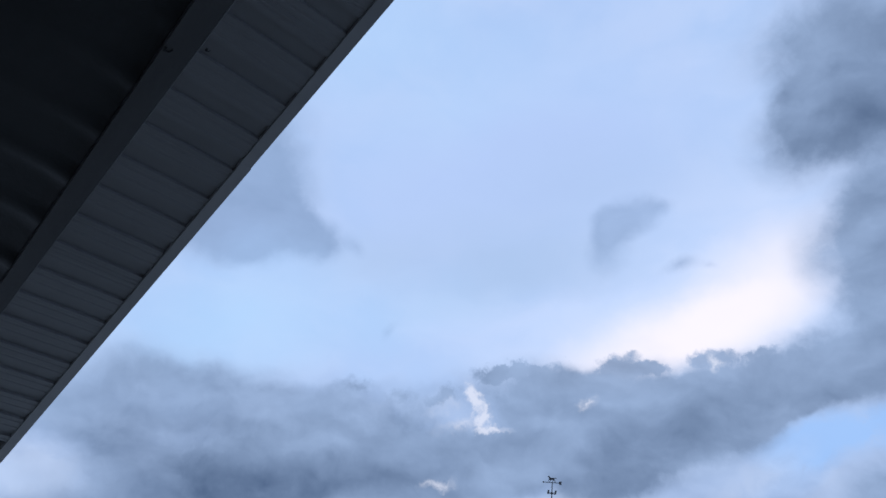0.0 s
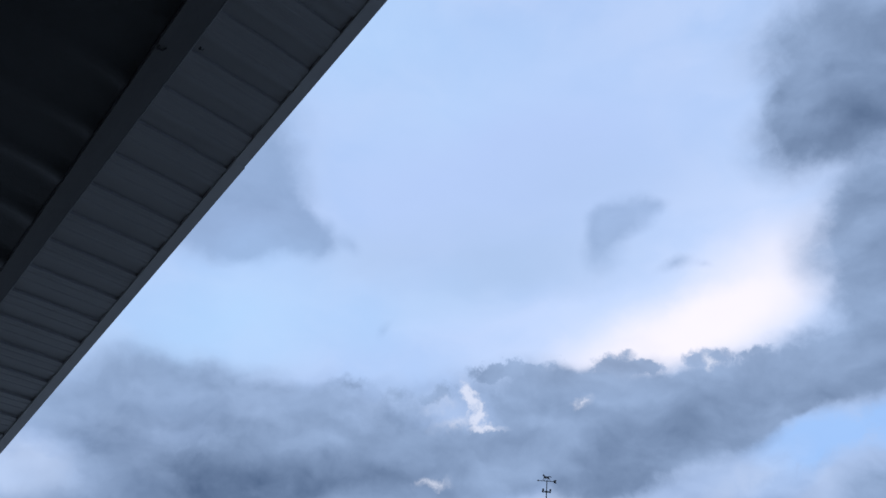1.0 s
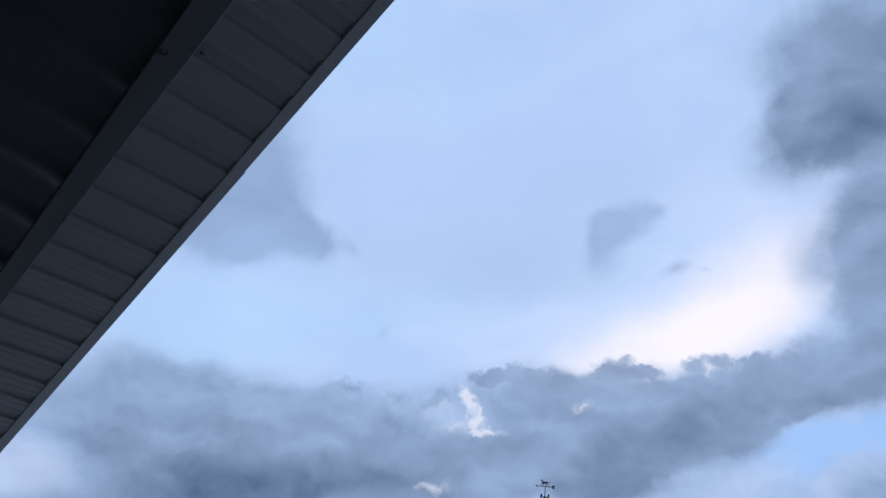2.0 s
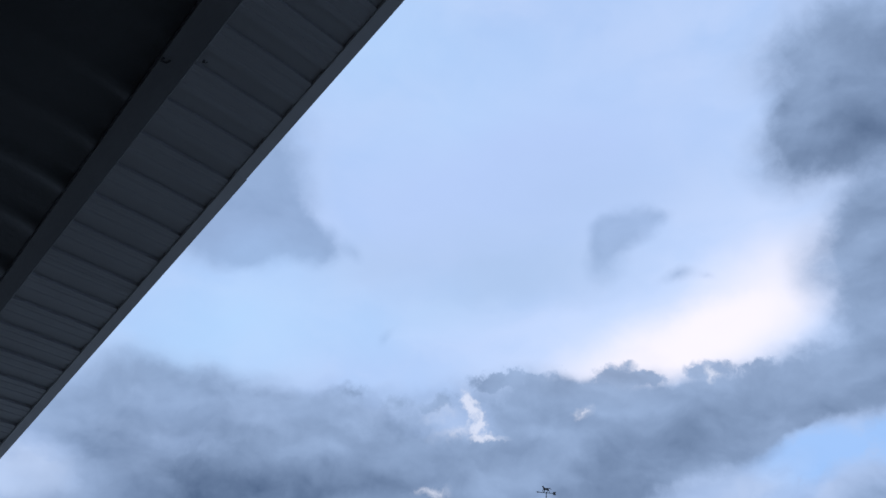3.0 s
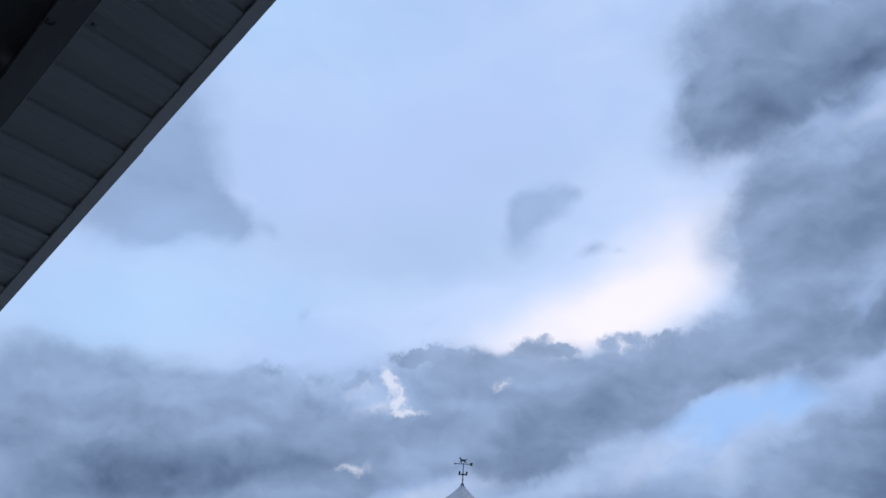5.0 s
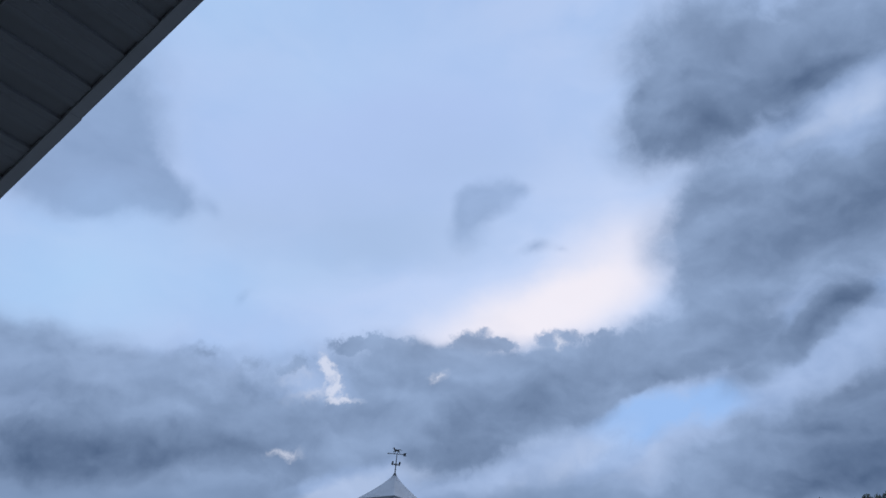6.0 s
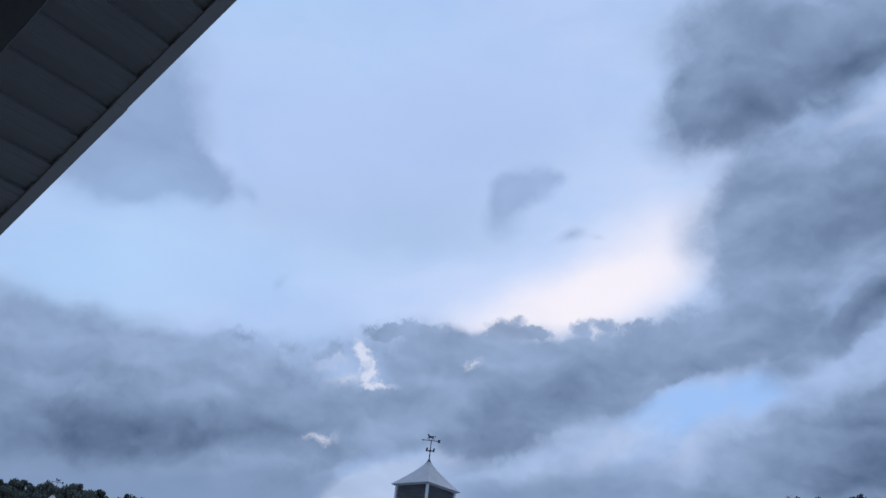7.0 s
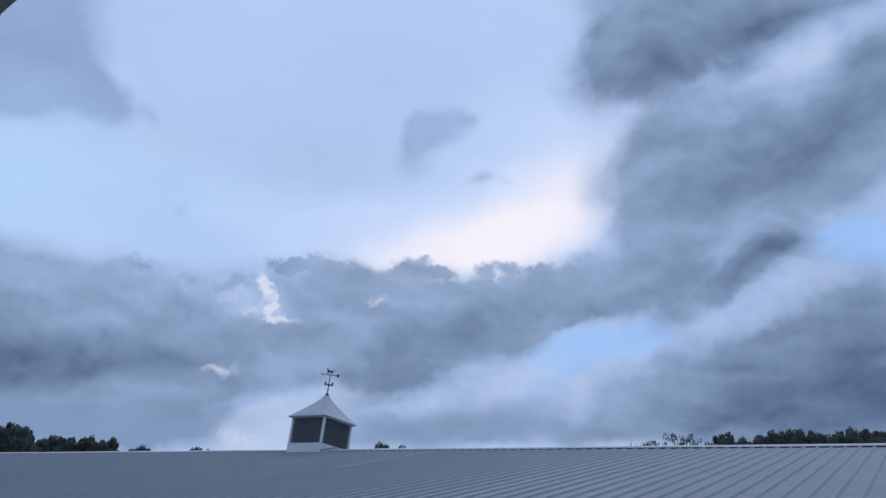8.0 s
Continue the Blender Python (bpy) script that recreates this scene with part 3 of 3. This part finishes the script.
def cupola(place, turn, label, height=1.0):
    """A louvred cupola on the barn's ridge: half of the body 0.595, of the cap 0.67."""
    top = thing("cupola", place, label, "cupola", "cupolas on the barn ridge")
    B, LOW, HIGH = 0.595, 0.08, 0.78
    drop = B * rise
    # skirt: sides cut to the slope of the roof
    for sx, sy, turned in ((0, -1, False), (0, 1, False), (-1, 0, True), (1, 0, True)):
        bm = bmesh.new()
        if turned:
            prism([(-B, -drop - 0.03), (0, 0.0), (B, -drop - 0.03), (B, LOW), (-B, LOW)], B - 0.03, B, bm)
            bmesh.ops.transform(bm, matrix=Matrix.Rotation(radians(90 if sx < 0 else -90), 4, "Z"), verts=bm.verts)
        else:
            box(-B + 0.031, sy * (B - 0.015) - 0.015, -drop - 0.03, B - 0.031, sy * (B - 0.015) + 0.015, LOW, 0, bm)
        part("skirt", bm, CUPOLA_WHITE, top)
    # dark sealant where the skirt meets the sloping roof
    for side in (-1, 1):
        bm = prism([(-B, 0.018 - drop), (0, 0.05), (B, 0.018 - drop), (B, 0.036 - drop), (0, 0.068), (-B, 0.036 - drop)], B, B + 0.008)
        bmesh.ops.transform(bm, matrix=Matrix.Rotation(radians(90 * side), 4, "Z"), verts=bm.verts)
        part("sealant", bm, CLOSURE, top, "dark sealant line along the roof")
    for sx in (-1, 1):
        for sy in (-1, 1):
            part("corner_post", box(sx * (B - 0.03) - 0.03, sy * (B - 0.03) - 0.03, LOW - 0.02, sx * (B - 0.03) + 0.03, sy * (B - 0.03) + 0.03, HIGH, 0.006), CUPOLA_WHITE, top)
    part("core", box(-B + 0.11, -B + 0.11, LOW - 0.1, B - 0.11, B - 0.11, HIGH - 0.02), LOUVRE_PAINT, top, "dark screen behind the louvres")
    slat = mesh_from("louvre_slat", prism([(-0.035, -0.032), (0.03, 0.032), (0.035, 0.026), (-0.03, -0.038)], -B + 0.08, B - 0.08), LOUVRE_PAINT)
    slat.transform(Matrix.Rotation(radians(180), 4, "Z"))
    count = 18
    for face in range(4):
        for k in range(count):
            ob = part("louvre_slat", slat, LOUVRE_PAINT, top)
            ob.matrix_basis = Matrix.Rotation(radians(90 * face), 4, "Z") @ pose(B - 0.062, 0, LOW + 0.035 + (k + 0.5) * (HIGH - LOW - 0.05) / count)
    part("cornice", box(-B - 0.03, -B - 0.03, HIGH - 0.02, B + 0.03, B + 0.03, HIGH + 0.022, 0.008), CUPOLA_WHITE, top)
    bell = part("cap", swept_cap(0.67, 0.72, 0.02), CAP_METAL, top, "weathered pale metal cap")
    bell.location = (0, 0, HIGH + 0.02)
    part("finial", tube([(0, 0, 1.5), (0, 0, 1.53), (0, 0, 1.58)], [0.06, 0.05, 0.03], 10), IRON, top)

    vane = thing("weathervane", place @ pose(0, 0, 1.55), "black iron horse weathervane with arrow and compass arms", "weathervane", "weathervanes on the cupolas")
    part("pole", tube([(0, 0, -0.03), (0, 0, 0.3), (0, 0, 0.58)], [0.016, 0.014, 0.012], 8), IRON, vane)
    for z, r in ((0.27, 0.035), (0.13, 0.022)):
        ball = bmesh.new()
        bmesh.ops.create_uvsphere(ball, u_segments=10, v_segments=7, radius=r)
        bmesh.ops.translate(ball, verts=ball.verts, vec=(0, 0, z))
        part("ball", ball, IRON, vane, smooth=True)
    for k in range(4):
        a = math.pi / 2 * k
        dx, dy = math.cos(a), math.sin(a)
        arm = part("compass_arm", tube([(0, 0, 0.27), (dx * 0.13, dy * 0.13, 0.27)], 0.009, 6), IRON, vane)
        plate = box(-0.024, -0.005, -0.03, 0.024, 0.005, 0.03, 0.003)
        bmesh.ops.transform(plate, matrix=pose(dx * 0.14, dy * 0.14, 0.3, 0, 0, 40), verts=plate.verts)
        part("letter_plate", plate, IRON, arm)
    spin = Matrix.Rotation(radians(turn), 4, "Z")
    arrow = part("arrow", tube([(-0.23, 0, 0.56), (0.22, 0, 0.56)], 0.009, 6), IRON, vane)
    arrow.matrix_basis = spin
    part("arrow_head", flat_shape([(-0.28, 0.56), (-0.225, 0.586), (-0.225, 0.534)], 0.012), IRON, arrow)
    part("tail", flat_shape([(0.17, 0.56), (0.195, 0.602), (0.265, 0.606), (0.245, 0.56), (0.265, 0.514), (0.195, 0.518)], 0.012), IRON, arrow)
    horse = part("horse", horse_shape(), IRON, arrow)
    horse.matrix_basis = pose(-0.01, 0, 0.622) @ Matrix.Diagonal((0.62, 1.0, 0.62, 1))
    return top


VANE_TURN = 40.0
cupola(pose(-14.18, RIDGE_Y, RIDGE_Z + 0.03), VANE_TURN, "white louvred cupola with a swept metal cap on the barn ridge")
cupola(pose(-37.7, RIDGE_Y, RIDGE_Z - 0.11), VANE_TURN + 15, "white louvred cupola farther along the barn ridge")

# ---- the open shed overhead ----
RAKE = radians(20.1)
# shed axes: x down the slope, away to -X; y = inwards (-Y of the world); z up off the roof plane
LOW_END, HIGH_END = 4.58, -4.2
SHED = Matrix.Translation((-1.997, 1.000, EYE + 2.549)) @ Matrix((
    (-math.cos(RAKE), 0.0132, -math.sin(RAKE), 0), (-0.0141, -0.9999, 0, 0), (-math.sin(RAKE), 0, math.cos(RAKE), 0), (0, 0, 0, 1)))
shed = thing("open_shed", SHED, "open shed roof with a ribbed steel soffit and trim", "shed")
BEAM_OUT, BEAM_IN = 0.54, 0.665
DEEP = 9.0


def shed_box(name, x0, y0, z0, x1, y1, z1, material, label="", bevel=0.0):
    return part(name, box(x0, y0, z0, x1, y1, z1, bevel), material, shed, label)


JOINT = 1.295
shed_box("rake_trim", HIGH_END, 0.0, -0.012, JOINT, 0.062, 0.2, RAKE_PAINT, "pale grey bent steel rake trim", 0.004)
shed_box("rake_trim", JOINT - 0.03, -0.003, -0.0145, LOW_END, 0.06, 0.203, RAKE_PAINT, "pale grey bent steel rake trim", 0.004)
shed_box("eave_trim", LOW_END + 0.002, 0.0, -0.012, LOW_END + 0.04, DEEP, 0.2, TRIM_PAINT)
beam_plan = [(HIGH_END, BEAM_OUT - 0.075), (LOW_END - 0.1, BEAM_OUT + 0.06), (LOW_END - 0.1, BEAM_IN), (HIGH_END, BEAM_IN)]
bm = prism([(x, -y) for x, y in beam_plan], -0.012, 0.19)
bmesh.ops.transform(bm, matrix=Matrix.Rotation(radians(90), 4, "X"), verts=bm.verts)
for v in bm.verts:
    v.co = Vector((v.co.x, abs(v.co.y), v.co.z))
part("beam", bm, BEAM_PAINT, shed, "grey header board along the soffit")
bm = bmesh.new()
tube([(HIGH_END, BEAM_OUT - 0.08, -0.006), (LOW_END - 0.1, BEAM_OUT + 0.055, -0.006)], 0.004, 6, bm)
part("bead", bm, SOFFIT_PAINT, shed, "thin pale bead along the board")
for x, y, s in ((0.922, 0.655, 1.0), (0.811, 0.512, 0.5)):
    clip = box(x - 0.02 * s, y - 0.005, -0.02, x + 0.003, y + 0.005, -0.008, 0.002)
    tube([(x, y, -0.016), (x - 0.006 * s, y - 0.022 * s, -0.018), (x - 0.026 * s, y - 0.03 * s, -0.016)], 0.004 * s, 5, clip)
    part("clip", clip, IRON, shed, "small dark wire clip")
# insulation blanket under the roof: it hangs in folds where it is tucked behind the board
bm = bmesh.new()
xs = [HIGH_END + (LOW_END - 0.1 - HIGH_END) * i / 220 for i in range(221)]
deep = [0.0, 0.02, 0.05, 0.09, 0.14, 0.2, 0.27, 0.35, 0.45, 0.6, 0.8, 1.1, 1.5, 2.0, 2.6, 3.4, 4.3, 5.3, 6.4, 7.6, DEEP - BEAM_IN]
grid = []
for d in deep:
    line = []
    for x in xs:
        fold = math.sin(2 * math.pi * (x - 0.02) / 0.36 + 1.3 * noise.noise(Vector((x * 0.9, 0.0, 2.0))))
        tuck = max(0.0, fold) ** 3 * math.exp(-d / 0.3) * (0.6 + 0.8 * noise.noise(Vector((x * 1.7, 3.0, 0.0))))
        sag = 0.055 * (1 - math.exp(-d / 0.12)) + 0.02 * noise.noise(Vector((x * 0.8, d * 0.8, 5.0)))
        line.append(bm.verts.new((x, BEAM_IN - 0.01 + d, 0.06 + sag - 0.035 * tuck)))
    grid.append(line)
for a, b in zip(grid, grid[1:]):
    for i in range(len(xs) - 1):
        bm.faces.new((a[i], a[i + 1], b[i + 1], b[i]))
made = bmesh.ops.extrude_face_region(bm, geom=list(bm.faces))["geom"]
for v in made:
    if isinstance(v, bmesh.types.BMVert):
        v.co.z += 0.03
part("insulation_blanket", bm, BLANKET, shed, "slack insulation blanket, coloured dark for the shade, tucked behind the board", smooth=True)
shed_box("roof_sheet", HIGH_END, 0.0, 0.205, LOW_END + 0.04, DEEP, 0.23, DULL_STEEL)

# the shed's far slope; unseen walls and floor added to dim the soffit
APEX = SHED @ Vector((HIGH_END, 0, 0.205))
EAVE_X, EAVE_TOP = (SHED @ Vector((LOW_END, 0, 0))).x, (SHED @ Vector((LOW_END, 0, 0))).z
half = APEX.x - EAVE_X
bm = prism([(0, 0.0), (half, -half * math.tan(RAKE)), (half, -half * math.tan(RAKE) + 0.03), (0, 0.03)], 0, -DEEP)
bmesh.ops.transform(bm, matrix=SHED.inverted() @ Matrix.Translation((APEX.x, 1.0, APEX.z)), verts=bm.verts)
part("far_roof_sheet", bm, DULL_STEEL, shed)


def plain(name, x0, y0, z0, x1, y1, z1, material, label, category):
    return tagged(part(name, box(x0, y0, z0, x1, y1, z1), material), label, category, kind="structure")


FRONT, REAR = 0.5, 1.0 - DEEP + 0.2
for y in (FRONT - 0.15, (FRONT + REAR) / 2, REAR + 0.05):
    post = part("post", box(EAVE_X + 0.25, y, 0, EAVE_X + 0.4, y + 0.15, EAVE_TOP - 0.01, 0.01), BEAM_PAINT)
    tagged(post, "square grey post under the shed eave", "post", "posts of the open shed")
plain("light_block_east", APEX.x + half - 0.4, REAR, 0, APEX.x + half - 0.25, FRONT, EAVE_TOP - 0.04, WALL_PAINT, "unseen side wall added to keep light off the soffit", "wall")
bm = prism([(EAVE_X + 0.25, 0), (APEX.x + half - 0.25, 0), (APEX.x + half - 0.25, EAVE_TOP - 0.06), (APEX.x, APEX.z - 0.3), (EAVE_X + 0.25, EAVE_TOP - 0.06)], REAR - 0.15, REAR - 0.002)
tagged(part("light_block_south", bm, WALL_PAINT), "unseen rear wall added to keep light off the soffit", "wall", kind="structure")
plain("floor", EAVE_X + 0.402, REAR, 0.002, APEX.x + half - 0.402, FRONT, 0.05, DARK_FLOOR, "unseen floor kept dark to cut light under the shed", "floor")

# ---- trees behind the barn ----


def tree_meshes(seed, height, spread, leaves, thin=0.0):
    """A tapered trunk with limbs, and a crown of many small leaf clumps set round the limbs' ends."""
    rng = random.Random(seed)
    wood = bmesh.new()
    tube([(0, 0, -0.2), (0.08, 0.03, height * 0.3), (0.02, 0.1, height * 0.6), (0.1, 0, height * 0.85)], [height * 0.03, height * 0.022, height * 0.014, 0.03], 8, wood)
    lobes = []
    for i in range(22):
        a = i * 2.399 + rng.uniform(-0.4, 0.4)
        z0 = height * rng.uniform(0.25, 0.7)
        reach = spread * rng.uniform(0.45, 1.0) * (1.15 - z0 / height * 0.6)
        tip = Vector((math.cos(a) * reach, math.sin(a) * reach, min(z0 + reach * rng.uniform(0.25, 1.0), height * 0.92 - spread * 0.5)))
        tube([(0.05, 0.03, z0), (tip.x * 0.5, tip.y * 0.5, z0 + (tip.z - z0) * 0.35), tip], [height * 0.01, height * 0.006, 0.02], 5, wood)
        lobes.append((tip, spread * rng.uniform(0.24, 0.42)))
    tops = []
    for i in range(14 if thin else 26):
        a, out = i * 2.399, math.sqrt((i + 0.5) / 26)
        r = spread * rng.uniform(0.07, 0.19) * (1.1 if thin else 1.0)
        z = height * (0.97 - 0.12 * out * out + rng.uniform(-0.045, 0.014)) - r
        tip = Vector((math.cos(a) * out * spread * 0.6, math.sin(a) * out * spread * 0.6, z))
        tops.append((tip, r))
        tube([(0.06, 0.02, height * 0.78), (tip.x * 0.7, tip.y * 0.7, height * 0.85), tip], [height * (0.002 if thin else 0.006), height * (0.0016 if thin else 0.004), 0.008], 5, wood)
    verts, faces = [], []
    for i in range(leaves):
        centre, r = rng.choice(tops if rng.random() < (0.7 if thin else 0.45) else lobes)
        v = Vector((rng.gauss(0, 1), rng.gauss(0, 1), rng.gauss(0, 0.75))).normalized() * r * rng.uniform(0.35, 1.08) ** 0.6
        p = centre + v
        turn = Euler((rng.uniform(0, 6.3), rng.uniform(0, 6.3), rng.uniform(0, 6.3))).to_matrix()
        size = rng.uniform(0.06, 0.15)
        k = len(verts)
        for x, y in ((-1, 0), (0.1, 0.55), (1.1, 0), (0.0, -0.55)):
            verts.append(p + turn @ Vector((x * size, y * size, 0.25 * size * x * x)))
        faces.append(tuple(range(k, k + 4)))
    crown = bpy.data.meshes.new("crown")
    crown.from_pydata([tuple(v) for v in verts], [], faces)
    crown.materials.append(LEAVES)
    return mesh_from("trunk", wood, BARK), crown


TREES = [tree_meshes(3, 11.0, 3.6, 17000), tree_meshes(11, 10.0, 2.6, 13000), tree_meshes(23, 9.0, 3.2, 12000), tree_meshes(31, 10.0, 2.4, 170, 1.0)]
TREE_HEIGHT = [max(v.co.z for v in crown.vertices) for trunk, crown in TREES]


def tree(kind, az, far, top_el, label, turn=0.0, wide=1.0):
    """A tree at an azimuth and a distance, whose top reaches an elevation over the eye."""
    height = EYE + far * math.tan(radians(top_el))
    s = height / TREE_HEIGHT[kind]
    a = radians(az)
    ob = thing("tree", Matrix.Translation((-math.sin(a) * far, math.cos(a) * far, 0)) @ Matrix.Rotation(turn, 4, "Z") @ Matrix.Diagonal((s * wide, s * wide, s, 1)), label, "tree", "trees behind the barn")
    trunk, crown = TREES[kind]
    part("trunk", trunk, BARK, ob)
    part("crown", crown, LEAVES, ob)
    return ob


FULL, BARE = "dark green leafy tree standing behind the barn", "sparse tree top with few leaves behind the barn"
tree(0, 71.50, 84, 6.75, FULL, 0.0, 1.00)
tree(1, 69.80, 86, 6.95, FULL, 1.7, 1.00)
tree(2, 68.00, 84, 7.20, FULL, 3.4, 0.90)
tree(0, 66.30, 82, 7.30, FULL, 5.1, 0.90)
tree(1, 64.80, 84, 7.20, FULL, 0.5, 0.70)
tree(2, 63.60, 84, 6.95, FULL, 2.2, 0.68)
tree(0, 62.75, 84, 7.22, FULL, 3.9, 0.74)
tree(1, 61.90, 86, 6.95, FULL, 5.6, 0.47)
tree(2, 61.00, 96, 6.62, FULL, 1.0, 0.54)
tree(0, 60.20, 98, 6.90, FULL, 2.7, 0.61)
tree(1, 59.30, 96, 6.92, FULL, 4.4, 0.61)
tree(2, 58.10, 98, 7.27, FULL, 6.1, 0.61)
tree(0, 57.40, 96, 7.07, FULL, 1.6, 0.47)
tree(1, 56.70, 98, 7.32, FULL, 3.3, 0.54)
tree(2, 54.58, 100, 7.12, FULL, 5.0, 0.72)
tree(0, 51.00, 104, 7.55, FULL, 0.4, 0.45)
tree(1, 50.20, 100, 7.50, FULL, 2.1, 0.27)
tree(2, 37.70, 84, 9.62, FULL, 3.8, 0.66)
tree(0, 36.20, 84, 9.56, FULL, 5.5, 0.27)
tree(3, 18.25, 60, 11.25, BARE, 1.0, 0.51)
tree(3, 17.44, 60, 11.40, BARE, 2.7, 0.42)
tree(3, 15.96, 60, 11.86, BARE, 4.4, 0.68)
tree(3, 15.05, 60, 11.76, BARE, 6.1, 0.59)
tree(0, 13.63, 59, 11.42, FULL, 2.0, 0.27)
tree(1, 12.57, 60, 12.08, FULL, 3.7, 0.61)
tree(2, 11.52, 61, 11.75, FULL, 5.4, 0.41)
tree(0, 10.44, 58, 11.97, FULL, 0.8, 0.54)
tree(1, 9.43, 59, 12.22, FULL, 2.5, 0.57)
tree(2, 8.72, 60, 12.28, FULL, 4.2, 0.30)
tree(0, 8.05, 61, 12.36, FULL, 5.9, 0.57)
tree(1, 7.30, 58, 12.33, FULL, 1.3, 0.61)
tree(2, 6.55, 59, 12.30, FULL, 3.0, 0.61)
tree(0, 5.88, 60, 12.05, FULL, 4.7, 0.41)
tree(1, 5.11, 61, 12.27, FULL, 0.2, 0.41)
tree(2, 4.32, 58, 12.63, FULL, 1.9, 0.57)
tree(0, 3.41, 59, 12.32, FULL, 3.6, 0.61)
tree(1, 2.60, 60, 12.26, FULL, 5.3, 0.68)
tree(2, 1.00, 59, 12.35, FULL, 0.7, 0.80)


# ---- pieces of roofs, last ----
for side in (0, 1):
    sheet = panel_mesh("roof_panel", SLOPE_LENGTH, ROOF_PAINT, lap=0.014)
    for i in range(int(LONG / 0.9144)):
        ob = part("roof_panel", sheet, ROOF_PAINT, barn)
        x = -LONG / 2 + i * 0.9144
        if side == 0:
            ob.matrix_basis = Matrix.Translation((x, 0, RIDGE_Z)) @ Matrix.Rotation(ROOF_TILT, 4, "X") @ Matrix.Translation((0, -SLOPE_LENGTH, -0.002))
        else:
            ob.matrix_basis = Matrix.Translation((x, 0, RIDGE_Z)) @ Matrix.Rotation(-ROOF_TILT, 4, "X") @ Matrix.Translation((0, 0, -0.002))

SOFFIT_PITCH = 0.243
PANEL = 4 * SOFFIT_PITCH
soffit = panel_mesh("soffit_panel", BEAM_OUT + 0.02, SOFFIT_PAINT, width=PANEL, pitch=SOFFIT_PITCH, tall=0.017, top=0.088, foot=0.097, minor=0.003)
PHASE = 3.475 - 0.5 * SOFFIT_PITCH  # a deep groove lies 3.475 down the slope
first = PHASE - math.ceil((PHASE - HIGH_END) / PANEL - 1) * PANEL
k = 0
while first + (k + 1) * PANEL < LOW_END + 0.5:
    ob = part("soffit_panel", soffit, SOFFIT_PAINT, shed)
    ob.matrix_basis = pose(first + k * PANEL, 0.058, 0.002 * (k % 2))
    k += 1
